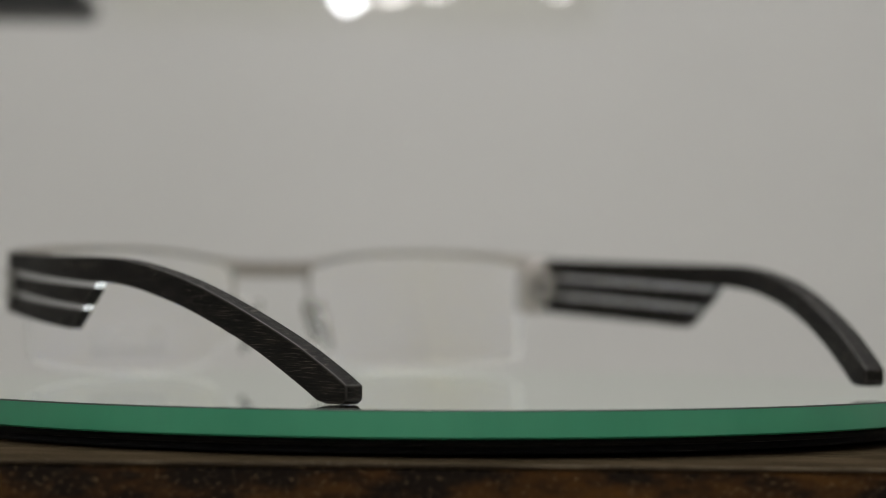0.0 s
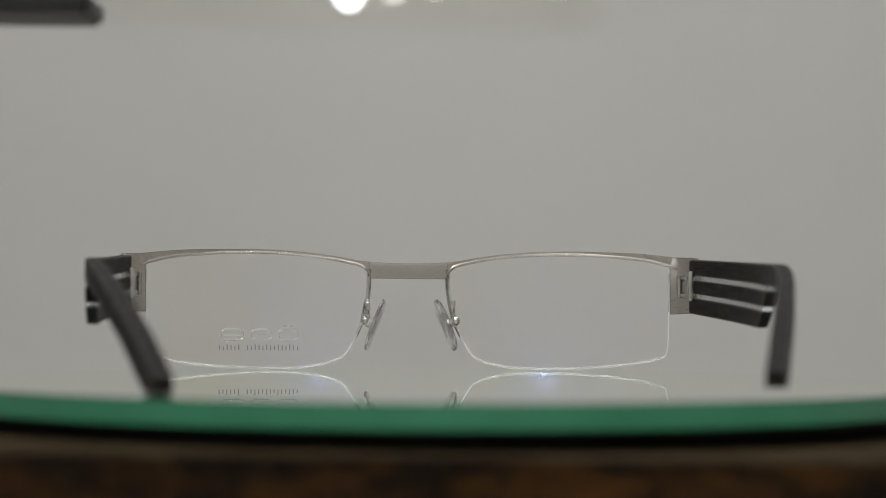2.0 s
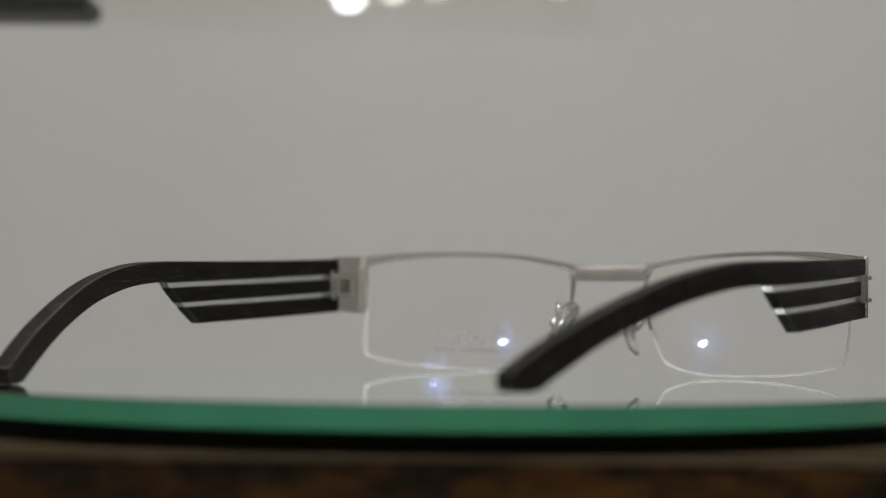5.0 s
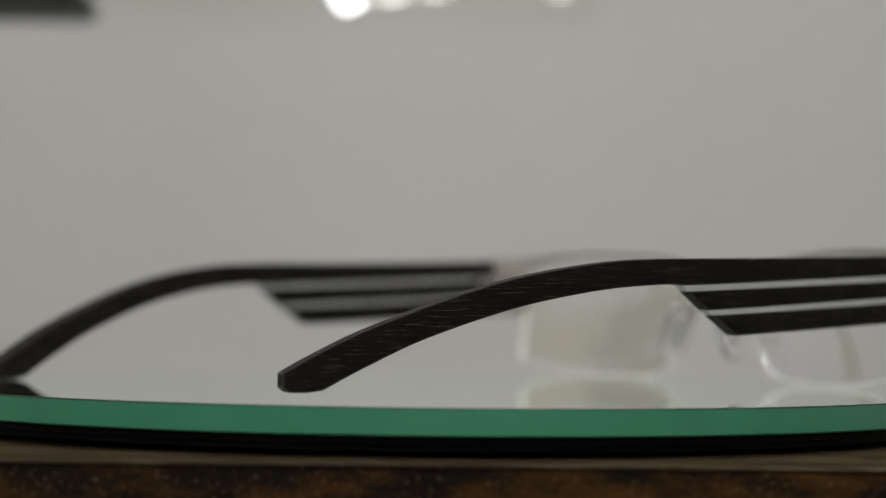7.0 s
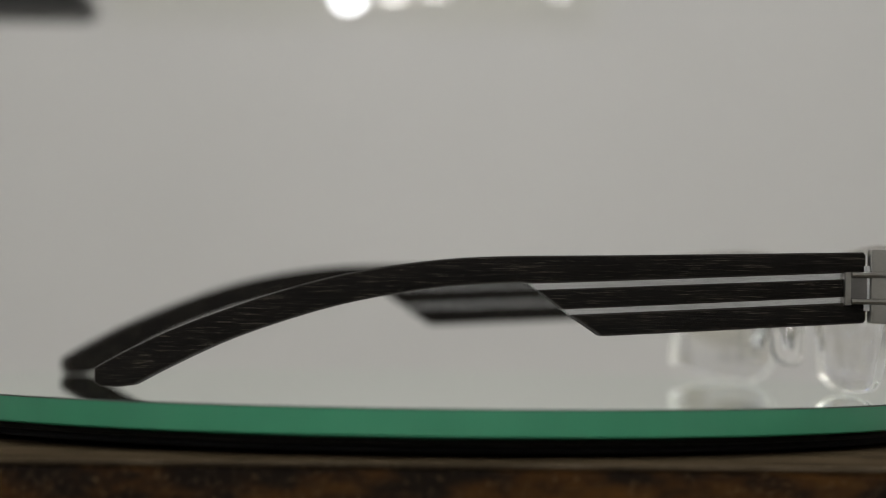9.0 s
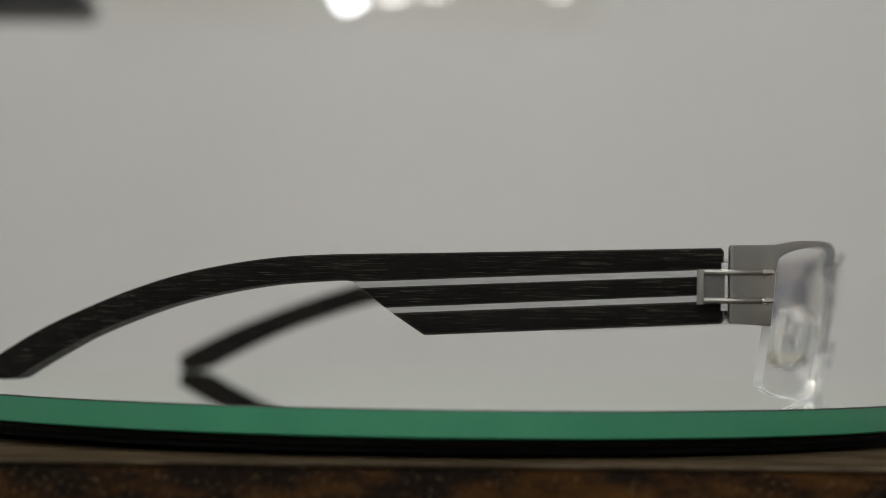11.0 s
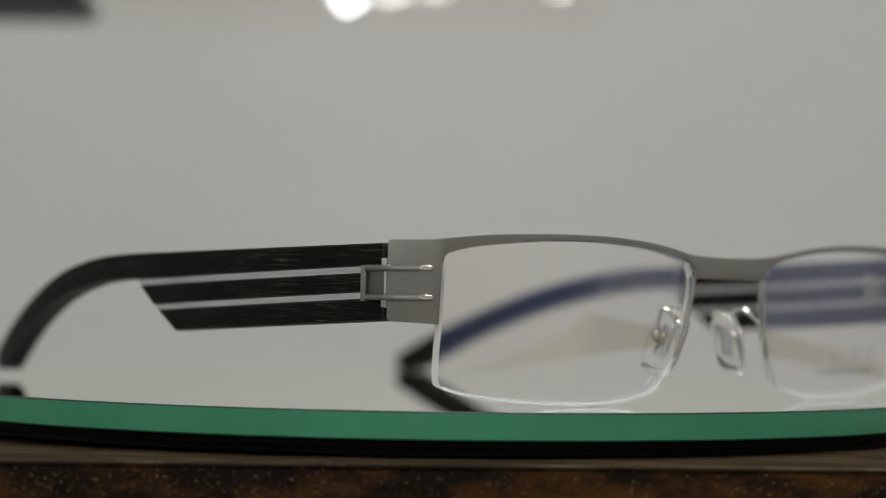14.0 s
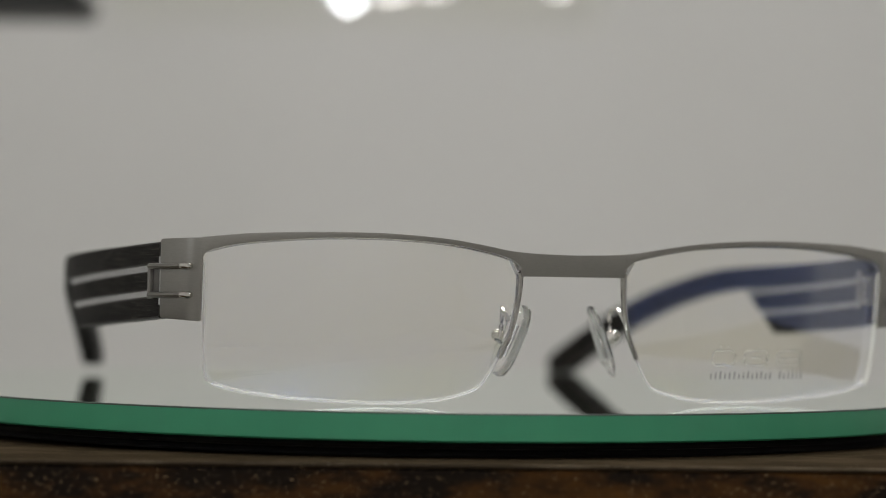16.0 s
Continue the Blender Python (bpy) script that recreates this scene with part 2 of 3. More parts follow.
ceiling_light(0.1, 0.75)
ceiling_light(0.1, -1.0)


# things on the far wall, out of focus
def wall_board():
    bm = box(bmesh.new(), (-0.375, Y1 - 0.0015, 1.122), (0.19, Y1, 1.50), 0.0005)
    return thing("wall_board", bm, CREAM, "blurred cream board mounted on the grey wall", "board")


def wall_bar():
    """A black bar that reaches in from the side wall, behind the turntable."""
    base = tagged(new("wall_bar"), "black horizontal bar reaching in from the side wall, blurred", "bar")
    base.location = (X0, 0.237, 0.902)
    part("beam", box(bmesh.new(), (0.004, -0.02, 0), (-0.1075 - X0, 0.02, 0.0068), 0.001), DARK, base)
    part("wall_plate", box(bmesh.new(), (0, -0.05, -0.03), (0.004, 0.05, 0.10), 0.001), DARK, base)
    part("end_cap", box(bmesh.new(), (-0.1075 - X0, -0.017, 0.001), (-0.1055 - X0, 0.017, 0.0058), 0.0005), DARK, base)
    return base


def spot(x, z, mat, size, label):
    base = tagged(new("spot_lamp"), label, "lamp", "lamps on the wall board")
    base.location = (x, Y1 - 0.0015, z)
    bm = lathe([(0.0, 0.0), (size * 1.05, 0.0), (size * 1.15, 0.004), (size * 1.15, 0.010), (size * 1.02, 0.010), (size * 1.0, 0.006)], 24)
    bmesh.ops.rotate(bm, verts=bm.verts[:], cent=(0, 0, 0), matrix=Matrix.Rotation(radians(90), 3, "X"))
    part("housing", bm, CREAM, base)
    bm = bmesh.new()
    bmesh.ops.create_uvsphere(bm, u_segments=20, v_segments=12, radius=size * 0.95)
    bmesh.ops.translate(bm, verts=bm.verts[:], vec=(0, -0.008, 0))
    part("bulb", bm, mat, base, "glowing white bulb")
    return base


wall_board()
wall_bar()
spot(-0.099, 1.155, BULB, 0.008, "small bright white lamp on the cream board")
spot(-0.048, 1.166, DIM_BULB, 0.008, "small dimmer lamp on the cream board")
spot(0.000, 1.170, FAINT_BULB, 0.008, "small faint lamp on the cream board")
spot(0.140, 1.173, FAINT_BULB, 0.008, "small faint lamp on the cream board")


def wall_lamp(place, turn):
    """A small round spot on a wall of the room, behind the table."""
    base = tagged(new("wall_lamp"), "small bright round lamp on a grey metal plate on the wall", "lamp", "spots on the walls")
    base.matrix_basis = pose(*place, 0, 0, turn)
    bm = lathe([(0.0, 0.0), (0.05, 0.0), (0.05, 0.012), (0.03, 0.02), (0.0, 0.02)], 28)
    bmesh.ops.rotate(bm, verts=bm.verts[:], cent=(0, 0, 0), matrix=Matrix.Rotation(radians(-90), 3, "X"))
    part("plate", bm, SATIN, base)
    bm = bmesh.new()
    bmesh.ops.create_uvsphere(bm, u_segments=20, v_segments=12, radius=0.025)
    bmesh.ops.translate(bm, verts=bm.verts[:], vec=(0, 0.034, 0))
    part("bulb", bm, HOT_BULB, base, "glowing white bulb")
    return base


wall_lamp((X0, -1.19, 1.61), -90)
wall_lamp((-1.80, Y0, 2.30), 0)
wall_lamp((0.15, Y0, 2.19), 0)


# ---- table ----
def table():
    z = TOP - 0.0078
    base = tagged(new("table"), "small dark brown worn wooden table with sawn edge", "table")
    base.location = (0, 0, z)
    bm = box(bmesh.new(), (-0.15, -0.1145, -0.035), (0.15, 0.098, -0.0006), 0.0012)
    part("slab", bm, TABLE_EDGE, base, "dark sawn wooden edge with rusty specks")
    bm = box(bmesh.new(), (-0.149, -0.1135, -0.0006), (0.149, 0.097, 0.0))
    part("veneer", bm, TABLE_TOP, base, "worn brown wooden top")
    bm = box(bmesh.new(), (-0.1495, -0.1147, -0.00018), (0.1495, -0.1138, 0.0001), 0.0001)
    part("rubbed_edge", bm, WORN_WOOD, base, "pale rubbed front edge")
    for x in (-0.115, 0.115):
        for y in (-0.075, 0.06):
            part("leg", box(bmesh.new(), (x - 0.025, y - 0.025, -z), (x + 0.025, y + 0.025, -0.035), 0.003), TABLE_EDGE, base)
    return base


table()


# ---- turntable ----
def turntable():
    base = tagged(new("turntable"), "black turntable carrying a round green-edged glass disc", "turntable")
    base.location = (0, 0, TOP)
    r, h = 0.1030, 0.00475
    c = 0.0003
    bm = lathe([(0, 0), (r * 0.5, 0), (r * 0.9, 0), (r - c, 0)], 256)
    part("glass_face", bm, DISC, base, "clear glass face mirroring the wall")
    part("glass_arris", lathe([(r - c, 0), (r - c * 0.3, -c * 0.3), (r, -c)], 256), ARRIS, base, "dark ground rim line")
    bm = lathe([(r, -c), (r, -h + c), (r - c, -h), (0.06, -h)], 256)
    part("glass_edge", bm, RIM, base, "polished green glass edge")
    p = 0.0995
    bm = lathe([(0.05, -h - 0.0001), (p + 0.001, -h - 0.0001), (p + 0.0014, -h - 0.0006), (p + 0.001, -h - 0.0012), (p - 0.0006, -h - 0.0014),
                (p - 0.0004, -h - 0.0018), (p, -h - 0.0022), (p - 0.0002, -h - 0.0026), (0.05, -h - 0.0026)], 256)
    part("platter", bm, RUBBER, base, "black rubber-edged platter")
    bm = lathe([(0.0, -0.0077), (0.085, -0.0077), (0.085, -0.0070), (0.0, -0.0070)], 96)
    part("foot_ring", bm, RUBBER, base)
    return base


# ---- eyeglasses ----
MID = 1.44


def plan_x(y):
    """How far out the outer face of a temple lies at y, in mm."""
    return 4.648e-10 * y ** 5 + 1.4577e-7 * y ** 4 - 4.328e-7 * y ** 3 - 2.79284e-3 * y ** 2 + 0.072186 * y + 73.179


def plan_slope(y):
    return (plan_x(y + 0.5) - plan_x(y - 0.5))


def front_y(x):
    """The bowed front in plan: each half is rounded about its own lens, the bridge runs flat between them."""
    x = max(abs(x), 10.0)
    return 80.5 + (x - 11) * (73.55 - 80.5) / 52 + 3.4 * (1 - ((x - 37) / 26) ** 2)


def lean(z):
    """The front tilts: its upper edge lies further out than its lower one, and it is rounded up and down."""
    return 0.125 * (z - 15) - 0.00503 * (z - 15) ** 2


def at(side, x, y, z):
    return Vector((MID * MM + side * x * MM, y * MM, z * MM))


def bar(side, top, bottom, thick, inset=0.0, bevel=0.25, worn=False):
    """A bent bar of a temple: rails of (y, z) along its top and bottom edge on the outer face."""
    bm = bmesh.new()
    rings = []
    n = len(top)
    for i, (t, b) in enumerate(zip(top, bottom)):
        ring = []
        for (y, z), deep in ((t, 0), (b, 0), (b, 1), (t, 1)):
            if side < 0:             # this temple is bent a little more
                z += 0.75 * math.exp(-((y + 5) / 38) ** 2)
            s = plan_slope(y)
            ln = math.hypot(1, s)
            th = thick(y) - inset if deep else inset
            ring.append(bm.verts.new(at(side, plan_x(y) - th / ln, y + s * th / ln, z)))
        rings.append(ring)
    for a, b in zip(rings, rings[1:]):
        for k in range(4):
            bm.faces.new((a[k], a[(k + 1) % 4], b[(k + 1) % 4], b[k]))
    bm.faces.new(rings[0])
    bm.faces.new(rings[-1][::-1])
    bmesh.ops.recalc_face_normals(bm, faces=bm.faces[:])
    if bevel:
        es = [e for e in bm.edges if len(e.link_faces) == 2 and e.calc_face_angle() > radians(28)]
        done = bmesh.ops.bevel(bm, geom=es, offset=bevel * MM, segments=2, affect="EDGES", profile=0.6)
        # bevels take the polished slot, whose paler colour holds their highlight
        if worn:
            for f in done["faces"]:
                f.material_index = 1
    return bm


def rail(a, b, n):
    return [(a[0] + (b[0] - a[0]) * i / (n - 1), a[1] + (b[1] - a[1]) * i / (n - 1)) for i in range(n)]


def thick(y):
    return 2.6 if y > 10 else 2.6 + 1.3 * min(1.0, (10 - y) / 60)


def temple(side, parent, drop, splay):
    """One temple: black wooden bars with two steel strips, hung on its hinge; drop and splay in degrees."""
    hinge = at(side, 68, 66, 20)
    base = new("temple")
    base.parent = parent
    base.matrix_basis = Matrix.Translation(hinge) @ pose(0, 0, 0, drop, 0, splay) @ Matrix.Translation(-hinge)
    base["label"] = "black stained wooden temple with steel strips"
    n = 26
    # long upper bar with the ear hook
    tops = [(v[0], v[1]) for v in spline([(64.9, 27.2, 0), (39, 26.4, 0), (18, 25.8, 0), (-2.3, 25.3, 0), (-12.3, 24.7, 0), (-22, 23.4, 0), (-31.6, 21.5, 0), (-41, 18.8, 0), (-50.5, 15.4, 0), (-60, 11.5, 0), (-68, 7.4, 0), (-72.3, 4.9, 0)], 67)]
    low = [(v[0], v[1]) for v in spline([(64.9, 23.5, 0), (44, 22.5, 0), (22, 21.45, 0), (3.6, 20.6, 0), (-1, 20.7, 0), (-12.2, 19.9, 0), (-22, 18.4, 0), (-31.6, 16.3, 0), (-41, 13.4, 0), (-50.5, 9.8, 0), (-59.8, 5.2, 0), (-65.6, 2.0, 0)], 64)]
    low += [(-68, 1.6), (-71.2, 1.6), (-72.3, 2.4)]
    tops, low = [(65.4, 26.6)] + tops, [(65.4, 24.1)] + low        # rounded corners at the hinge
    part("upper_bar", bar(side, tops, low, thick, bevel=0.3, worn=True), [EBONY, WORN_SHEEN], base)
    slant = lambda z: 1.2 + (20.7 - z) * 1.356
    up = rail((61.9, 22.3), (slant(19.5), 19.5), n)
    dn = rail((61.9, 19.05), (slant(16.1), 16.1), n)
    part("middle_bar", bar(side, up, dn, thick, worn=True), [EBONY, WORN_SHEEN], base)
    up = [(65.5, 17.6)] + rail((65.0, 18.22), (slant(15.25), 15.25), n)
    dn = [(65.5, 14.9)] + rail((65.0, 14.27), (14.4, 11.5), n)
    part("lower_bar", bar(side, up, dn, thick, bevel=0.35, worn=True), [EBONY, WORN_SHEEN], base)
    lab = "brushed steel strip"
    part("metal_strip", bar(side, rail((62.5, 23.4), (slant(20.5) + 0.1, 20.55), n), rail((62.5, 22.25), (slant(19.45) + 0.1, 19.45), n), thick, 0.3, 0), STRIP, base, lab)
    part("metal_strip", bar(side, rail((62.5, 19.1), (slant(16.15) + 0.1, 16.15), n), rail((62.5, 18.05), (slant(15.2) + 0.1, 15.2), n), thick, 0.3, 0), STRIP, base, lab)
    # hinge clip on the outer face and its two arms reaching onto the end piece
    clip = bar(side, rail((65.6, 23.35), (61.2, 23.2), 4), rail((65.6, 17.75), (61.2, 17.6), 4), lambda y: 1.9, -0.12, 0.1)
    part("hinge_clip", clip, SHADED_GUN, base, "small grey metal hinge clip")
    part("clip_edge", bar(side, rail((62.1, 23.5), (60.9, 23.45), 2), rail((62.1, 17.55), (60.9, 17.5), 2), lambda y: 0.4, -0.75, 0.15), SATIN, base)
    part("hinge_plate", bar(side, rail((66.15, 24.7), (64.95, 24.7), 2), rail((66.15, 16.5), (64.95, 16.5), 2), lambda y: 1.6, -0.06, 0.1), STRIP, base, "bright steel hinge plate")
    for z in (23.05, 18.2):
        bm = tube(bmesh.new(), spline([at(side, 70.1, 62.2, z), at(side, 69.75, 65.5, z), at(side, 68.9, 68.2, z), at(side, 66.3, 72.2, z + 0.1), at(side, 65.5, 73.3, z + 0.1)], 18), 0.5 * MM, 8)
        part("hinge_arm", bm, SATIN, base, "thin steel hinge arm")
        tip = tube(bmesh.new(), spline([at(side, 66.75, 71.65, z + 0.1), at(side, 66.1, 72.65, z + 0.1), at(side, 65.35, 73.45, z + 0.1)], 6), [0.5 * MM, 0.62 * MM, 0.62 * MM, 0.62 * MM, 0.62 * MM, 0.45 * MM], 12)
        part("arm_tip", tip, CHROME, base, "rounded polished arm tip")
    # inner hinge: a squared loop on a flange
    bm = bmesh.new()
    for z in (22.8, 18.6):
        tube(bm, [at(side, 66.2, 60.8, z), at(side, 65.8, 66, z), at(side, 65.0, 69.0, z)], 0.62 * MM, 8)
    for x, y in ((66.0, 63.4), (64.9, 68.6)):
        tube(bm, [at(side, x, y, 18.0), at(side, x, y, 23.4)], 0.72 * MM, 8)
    part("hinge_loop", bm, STEEL, base, "squared steel hinge loop")
    lo, hi = at(side, 65.5, 60.6, 17.2), at(side, 67.2, 62.0, 24.4)
    part("hinge_flange", box(bmesh.new(), [min(p) for p in zip(lo, hi)], [max(p) for p in zip(lo, hi)], 0.2 * MM), STEEL, base, "steel hinge flange")
    return base


def band(bm, outer, inner, depth):
    """A sheet strip between two rails of points, pushed back by depth."""
    back = Vector((0, -depth * MM, 0))
    rings = []
    for o, i in zip(outer, inner):
        rings.append([bm.verts.new(p) for p in (o, i, i + back, o + back)])
    for a, b in zip(rings, rings[1:]):
        for k in range(4):
            f = bm.faces.new((a[k], a[(k + 1) % 4], b[(k + 1) % 4], b[k]))
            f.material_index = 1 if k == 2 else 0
    bm.faces.new(rings[0])
    bm.faces.new(rings[-1][::-1])
    bmesh.ops.recalc_face_normals(bm, faces=bm.faces[:])
    es = [e for e in bm.edges if len(e.link_faces) == 2 and e.calc_face_angle() > radians(40)]
    bmesh.ops.bevel(bm, geom=es, offset=0.15 * MM, segments=2, affect="EDGES", profile=0.6)
    return bm


def on_front(side, x, z, back=0.0):
    return at(side, x, front_y(x) + lean(z) - back, z)


RIM_TOP = [(63.7, 28.0), (61.4, 28.25), (55, 28.85), (45.6, 29.15), (38.9, 29.2), (31.2, 29.0), (23, 28.35), (16.4, 27.4), (12.5, 26.7), (9.4, 26.35)]
RIM_LOW = [(63.7, 23.9), (62.6, 25.7), (57, 27.05), (47, 28.0), (38.9, 28.25), (31.2, 28.1), (23, 27.5), (16.4, 26.4), (11.6, 25.2), (9.5, 23.6)]
LENS_LOW = [(63.2, 24), (63.0, 17), (62.8, 9.5), (62.2, 4.7), (60.9, 3.4), (57, 2.3), (49, 1.2), (40, 0.6), (31, 0.4), (23, 1.0), (17, 2.6), (15.0, 4.4), (13, 7.9), (11.2, 12.5), (10.1, 18), (9.9, 22.2)]


def rim(side, parent):
    n = 60
    o = [on_front(side, v[0], v[1]) for v in spline([(*p, 0) for p in RIM_TOP], n)]
    i = [on_front(side, v[0], v[1]) for v in spline([(*p, 0) for p in RIM_LOW], n)]
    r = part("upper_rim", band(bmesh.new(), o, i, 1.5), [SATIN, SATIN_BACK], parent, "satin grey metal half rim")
    # polished liner behind the rim, hooked at its outer end
    path = [on_front(side, v[0], v[1] + 0.15, 1.75) for v in spline([(*p, 0) for p in [(64.6, 24.9)] + RIM_LOW[1:]], 56)]
    part("rim_lining", tube(bmesh.new(), path, 0.34 * MM, 8), CHROME, r, "polished steel liner")
    # the leg of the rim along the nose side of the lens
    pts = spline([(9.7, 24.5, 0), (9.75, 22, 0), (10.0, 18, 0), (11.1, 12.5, 0), (12.9, 8.2, 0)], 24)
    path = [on_front(side, v[0] - 0.15, v[1], 0.9) for v in pts]
    part("nasal_rim", tube(bmesh.new(), path, [(0.66 - 0.02 * k / 2) * MM for k in range(24)], 8), STEEL, r, "bare steel leg of the rim")
    return r


def end_piece(side, parent):
    plan = [(63.6, 73.02), (64.8, 72.62), (65.7, 72.2), (66.4, 71.5), (67.3, 70.1), (68.25, 68.4), (68.95, 67.1), (69.25, 66.45)]
    pts = spline([(*p, 0) for p in plan], 16)
    bm = bmesh.new()
    rings = []
    for k, v in enumerate(pts):
        d = (pts[min(k + 1, 15)] - pts[max(k - 1, 0)]).normalized()
        nx, ny = -abs(d.y), -abs(d.x)
        u = k / 15
        zt, zb = 27.95 - 0.25 * u, 13.9 + 0.45 * u
        if k == 15:                  # rounded corners at the hinge
            zt, zb = zt - 0.45, zb + 0.45
        t = 1.3
        w = max(0.0, 1 - max(0.0, v.x - 63.6) / 2.7)
        top, low = w * (0.45 + lean(zt)), w * (0.3 + lean(zb))
        rings.append([bm.verts.new(at(side, *c)) for c in ((v.x, v.y + top, zt), (v.x, v.y + low, zb), (v.x + nx * t, v.y + low + ny * t, zb), (v.x + nx * t, v.y + top + ny * t, zt))])
    for a, b in zip(rings, rings[1:]):
        for k in range(4):
            f = bm.faces.new((a[k], a[(k + 1) % 4], b[(k + 1) % 4], b[k]))
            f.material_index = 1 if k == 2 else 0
    bm.faces.new(rings[0])
    bm.faces.new(rings[-1][::-1])
    bmesh.ops.recalc_face_normals(bm, faces=bm.faces[:])
    es = [e for e in bm.edges if len(e.link_faces) == 2 and e.calc_face_angle() > radians(40)]
    bmesh.ops.bevel(bm, geom=es, offset=0.3 * MM, segments=2, affect="EDGES", profile=0.6)
    return part("end_piece", bm, [SATIN, SATIN_BACK], parent, "folded satin grey end piece")


def bridge(parent):
    xs = [9.6 - 19.2 * k / 24 for k in range(25)]
    o = [on_front(1, x, 26.05 + 0.3 * (abs(x) / 9.6) ** 2 + 0.0) for x in xs]
    i = [on_front(1, x, 22.25) for x in xs]
    return part("bridge", band(bmesh.new(), o, i, 1.3), [SATIN, SATIN_BACK], parent, "flat satin grey bridge")


def lens(side, parent):
    loop = [(v[0], v[1]) for v in spline([(*p, 0) for p in LENS_LOW], 70)]
    loop += [(v[0], v[1] + 0.25) for v in spline([(*p, 0) for p in RIM_LOW[::-1][1:]], 50)]
    cx, cz = 37.0, 15.0
    bm = bmesh.new()
    n = len(loop)
    layers = []
    for back in (0.35, 1.95):
        rings = [[bm.verts.new(on_front(side, cx, cz, back))]]
        for f in (0.12, 0.24, 0.36, 0.48, 0.6, 0.7, 0.8, 0.88, 0.95, 1.0):
            rings.append([bm.verts.new(on_front(side, cx + (x - cx) * f, cz + (z - cz) * f, back)) for x, z in loop])
        for k in range(n):
            bm.faces.new((rings[0][0], rings[1][k], rings[1][(k + 1) % n]))
        for a, b in zip(rings[1:], rings[2:]):
            for k in range(n):
                bm.faces.new((a[k], b[k], b[(k + 1) % n], a[(k + 1) % n]))
        layers.append(rings[-1])
    for k in range(n):
        f = bm.faces.new((layers[0][k], layers[0][(k + 1) % n], layers[1][(k + 1) % n], layers[1][k]))
        f.material_index = 2 if loop[k][0] > 61.5 and loop[k][1] < 15 else 1
    ob = part("lens", bm, [LENS, EDGE, GROUND], parent, "clear coated demo lens")
    ob.visible_shadow = False
    path = [on_front(side, v[0], v[1] - 0.12, 1.75) for v in spline([(*p, 0) for p in RIM_LOW[1:]], 56)]
    part("groove_line", tube(bmesh.new(), path, 0.19 * MM, 6), NYLON, ob, "white ground upper edge of the lens")
    path = [on_front(side, v[0], v[1] + 0.1, 1.15) for v in spline([(*p, 0) for p in LENS_LOW[4:]], 80)]
    part("nylon_thread", tube(bmesh.new(), path, 0.30 * MM, 8), NYLON, ob, "clear nylon thread under the lens")
    return ob


def marks(ob, side):
    """Small grey bars for fine print, and three pale outlines, on the face of one lens."""
    bm = bmesh.new()
    xs = [26.9 + 0.93 * k for k in range(14)] + [41.1 + 0.93 * k for k in range(6)]
    for k, x in enumerate(xs):
        h = 0.95 + 0.2 * ((k * 7) % 3)
        tube(bm, [on_front(side, x, 4.75, 0.33), on_front(side, x, 4.75 + h, 0.33)], 0.125 * MM, 4)
    part("fine_print", bm, PRINT, ob, "row of small grey print", 0)
    for x0, x1 in ((26.8, 31.3), (33.2, 38.0), (40.0, 45.2)):
        pts = [(x0 + 0.6, 7.2), (x1 - 0.6, 7.2), (x1, 7.8), (x1, 9.2), (x1 - 0.6, 9.8), (x0 + 0.6, 9.8), (x0, 9.2), (x0, 7.8), (x0 + 0.6, 7.2)]
        bm = tube(bmesh.new(), [on_front(side, x, z, 0.31) for x, z in pts], 0.2 * MM, 4, 1.0)
        part("etched_outline", bm, ETCH, ob, "pale etched outline")
    for x0, x1, z in ((28.2, 28.7, 10.5), (29.6, 30.1, 10.5), (34.8, 36.6, 8.5), (40.4, 44.8, 8.4)):
        bm = tube(bmesh.new(), [on_front(side, x0, z, 0.31), on_front(side, x1, z, 0.31)], 0.2 * MM, 4)
        part("etched_bar", bm, ETCH, ob, "pale etched bar")


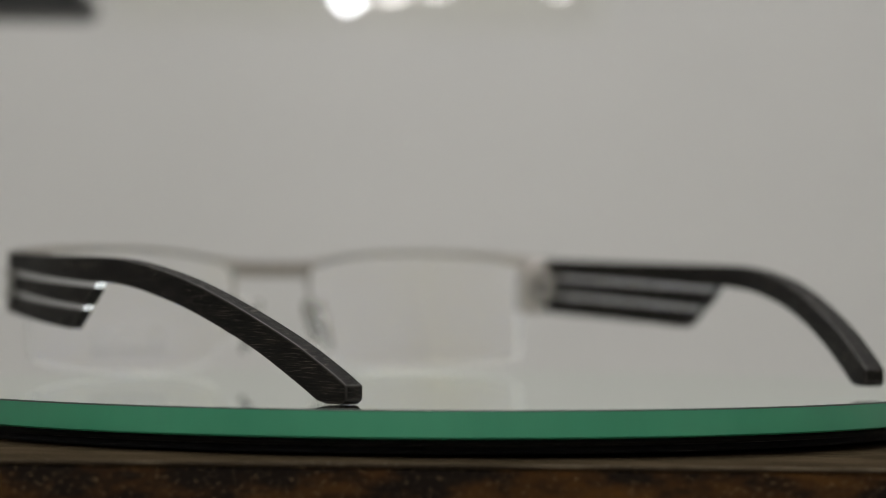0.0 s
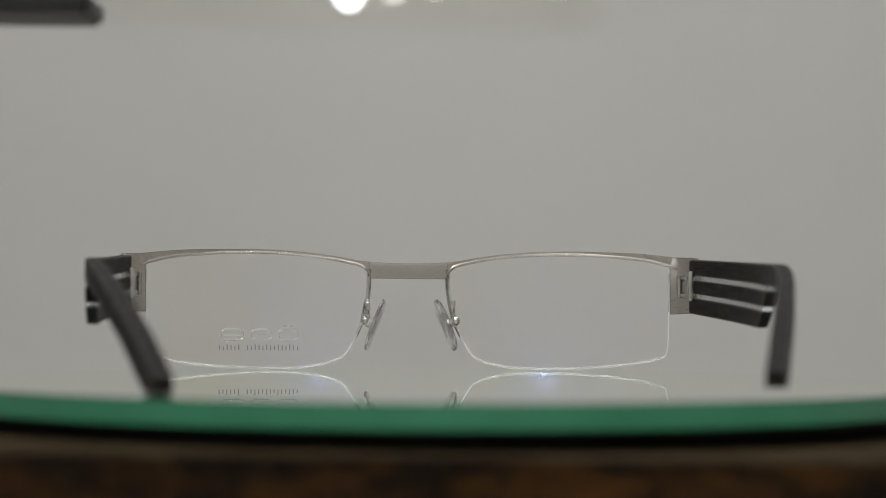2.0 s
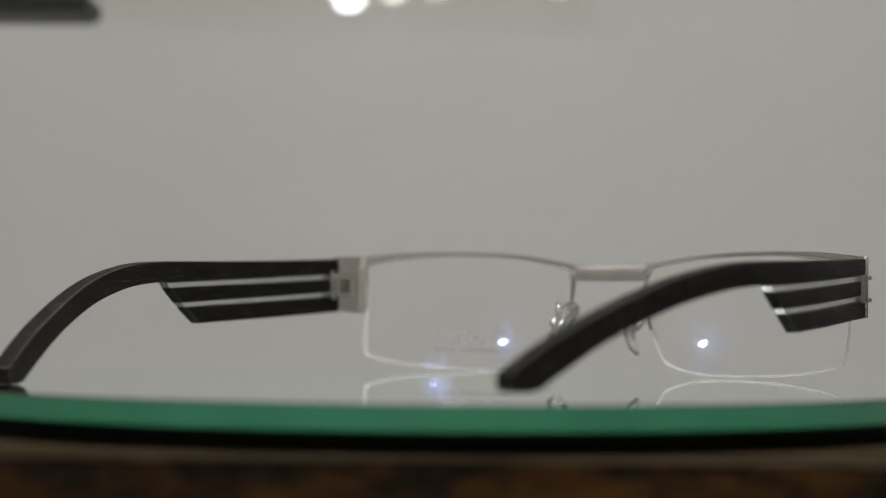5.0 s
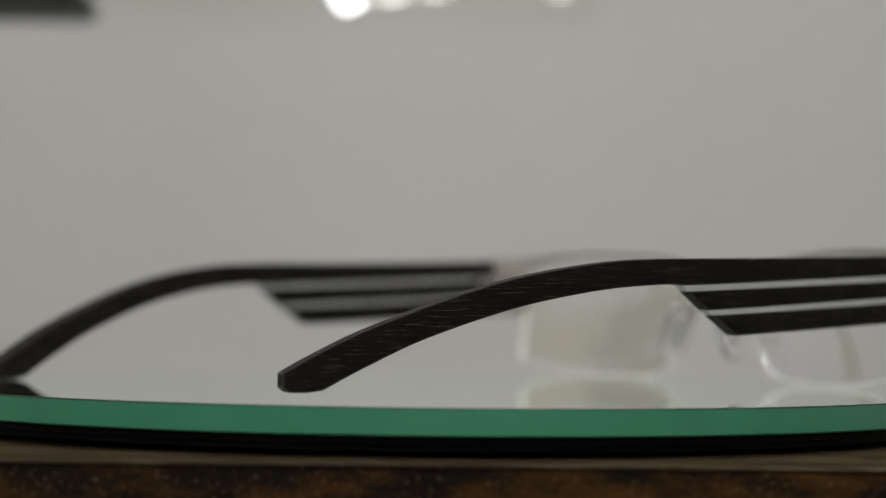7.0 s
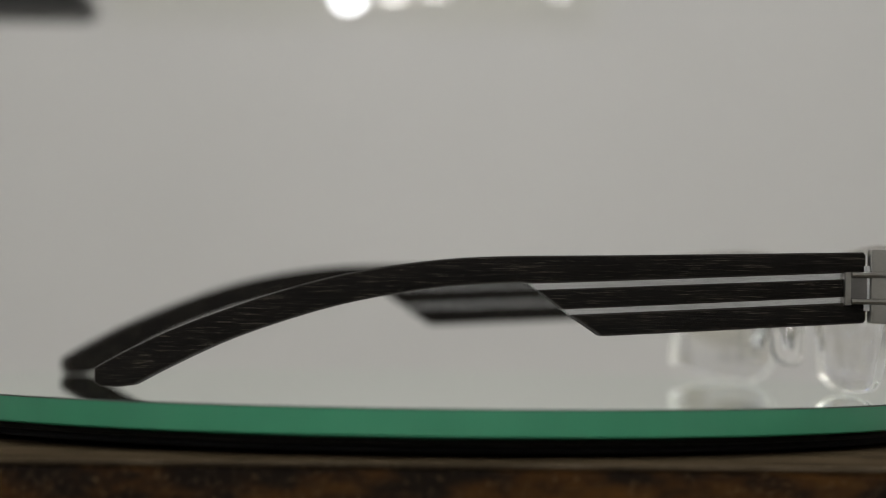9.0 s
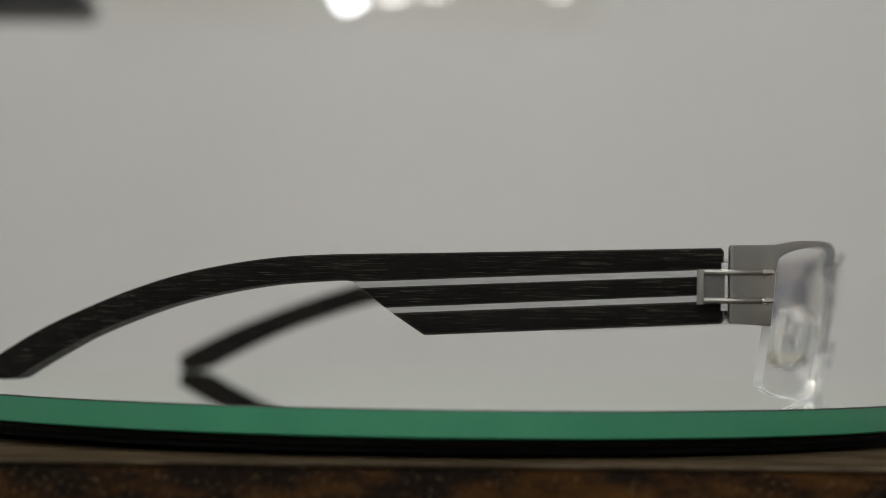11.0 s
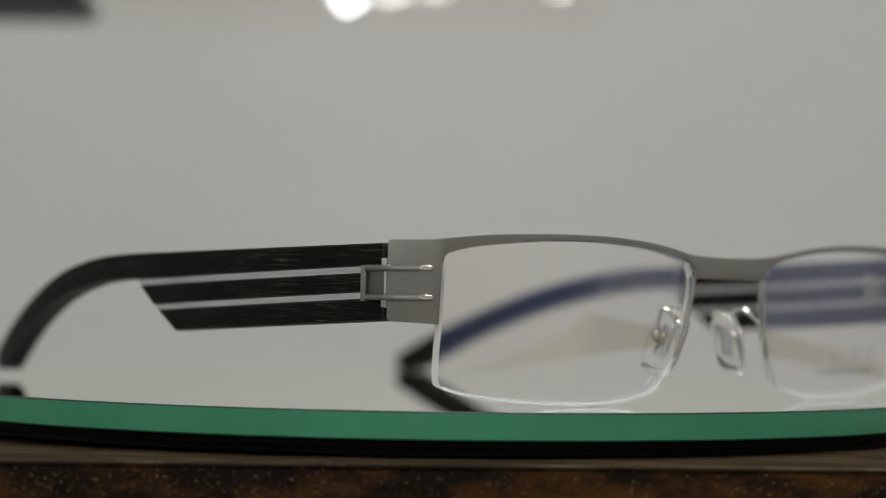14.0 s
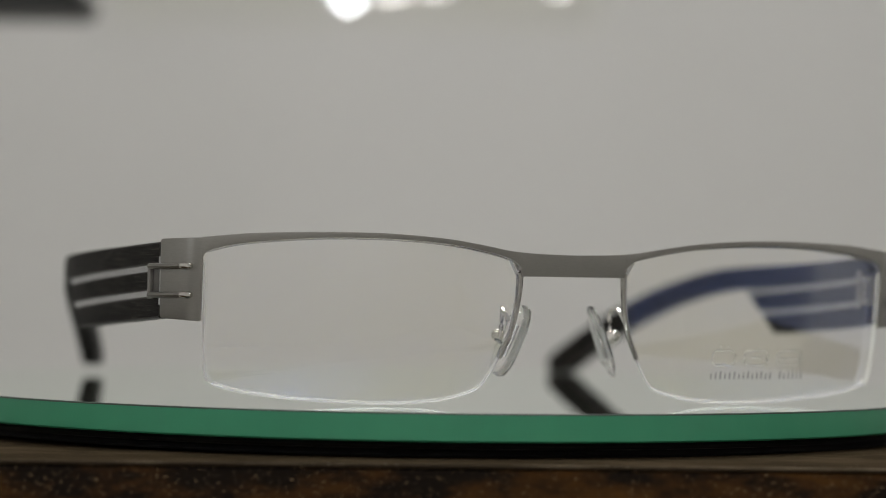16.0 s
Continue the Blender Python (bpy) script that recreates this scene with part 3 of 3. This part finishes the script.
def nose_pad(side, parent):
    c = at(side, 8.5, 73.0, 11.1)
    base = new("nose_pad")
    base.parent = parent
    base["label"] = "clear oval nose pad on a steel arm"
    ax = (at(side, 6.1, 73.7, 16.8) - at(side, 11.0, 72.0, 4.3)).normalized()      # long axis
    dp = Vector((side * 0.17, -0.985, 0)).normalized()                               # width axis
    dp = (dp - ax * dp.dot(ax)).normalized()
    nm = ax.cross(dp).normalized()
    bm = bmesh.new()
    n = 36
    layers = []
    for h, s in ((-0.72, 0.70), (-0.62, 0.86), (-0.3, 0.98), (0.0, 1.0), (0.3, 0.98), (0.62, 0.86), (0.72, 0.70)):
        ring = []
        for k in range(n):
            a = 2 * math.pi * k / n
            ca, sa = math.cos(a), math.sin(a)
            u = math.copysign(abs(ca) ** 0.66, ca) * 6.6 * s
            w = math.copysign(abs(sa) ** 0.66, sa) * (3.85 - 0.15 * ca) * s
            ring.append(bm.verts.new(c + ax * u * MM + dp * w * MM + nm * h * MM))
        layers.append(ring)
    for a, b in zip(layers, layers[1:]):
        for k in range(n):
            bm.faces.new((a[k], a[(k + 1) % n], b[(k + 1) % n], b[k]))
    bm.faces.new(layers[0])
    bm.faces.new(layers[-1])
    pad = part("pad", bm, PAD, base, "clear silicone pad")
    pad.visible_shadow = False
    out = nm if nm.x * side > 0 else -nm
    # core plate, box and screw
    bm = bmesh.new()
    tube(bm, [c - ax * 2.9 * MM, c + ax * 2.9 * MM], 1.45 * MM, 8, 1.0)
    for v in bm.verts:
        d = (v.co - c).dot(nm)
        v.co -= nm * d * 0.45
    part("core_plate", bm, STRIP, base, "steel core plate")
    bm = tube(bmesh.new(), [c + out * 0.3 * MM, c + out * 2.2 * MM], 1.25 * MM, 8)
    part("pad_box", bm, CHROME, base, "polished steel box")
    bm = bmesh.new()
    bmesh.ops.create_uvsphere(bm, u_segments=14, v_segments=10, radius=1.15 * MM)
    bmesh.ops.translate(bm, verts=bm.verts[:], vec=c + out * 2.6 * MM + dp * 0.4 * MM)
    part("screw", bm, CHROME, base, "round polished screw")
    e = c + out * 1.8 * MM
    bm = tube(bmesh.new(), spline([on_front(side, 11.6, 11.0, 1.4), on_front(side, 10.9, 14.4, 2.4), e + Vector((side * 0.0006, 0.0016, 0.0050)), e + Vector((0, -0.0002, 0.0046)), e + Vector((0, -0.0006, 0.0015)), e], 26), 0.42 * MM, 8)
    part("pad_arm", bm, CHROME, base, "bent steel wire")
    return base


def eyeglasses():
    base = tagged(new("eyeglasses"), "half-rim eyeglasses, grey metal front and black wooden temples", "eyeglasses")
    base.location = (0, 0, TOP)
    bridge(base)
    for side in (1, -1):
        rim(side, base)
        end_piece(side, base)
        ob = lens(side, base)
        if side < 0:
            marks(ob, side)
        nose_pad(side, base)
        temple(side, base, *((0.03, 0.06) if side > 0 else (0.66, -0.55)))
    return base


disc = turntable()
glasses = eyeglasses()


# ---- what moves ----
def turned(t):
    lean = Matrix.Rotation(radians(-0.239), 4, "X") @ Matrix.Rotation(radians(-0.207), 4, "Y")
    return Matrix.Translation((0, 0, TOP)) @ Matrix.Rotation(radians(-TURN * (t - BACK_AT)), 4, "Z") @ lean


def motions():
    rows = [(0.5 * k, turned(0.5 * k)) for k in range(33)]
    walk(disc, rows)
    walk(glasses, rows)
    pull = [(0.0, 0.404), (0.3, 0.410), (0.5, 0.445), (0.85, 0.553), (2.5, 0.553), (4.6, 0.553), (5.6, 0.408), (7.0, 0.409), (8.0, 0.414), (9.0, 0.420),
            (10.2, 0.416), (11.5, 0.408), (12.5, 0.403), (14.0, 0.394), (15.5, 0.398), (16.0, 0.398)]
    walk(focus, [(t, pose(*(EYE + AIM * d))) for t, d in pull])


motions()
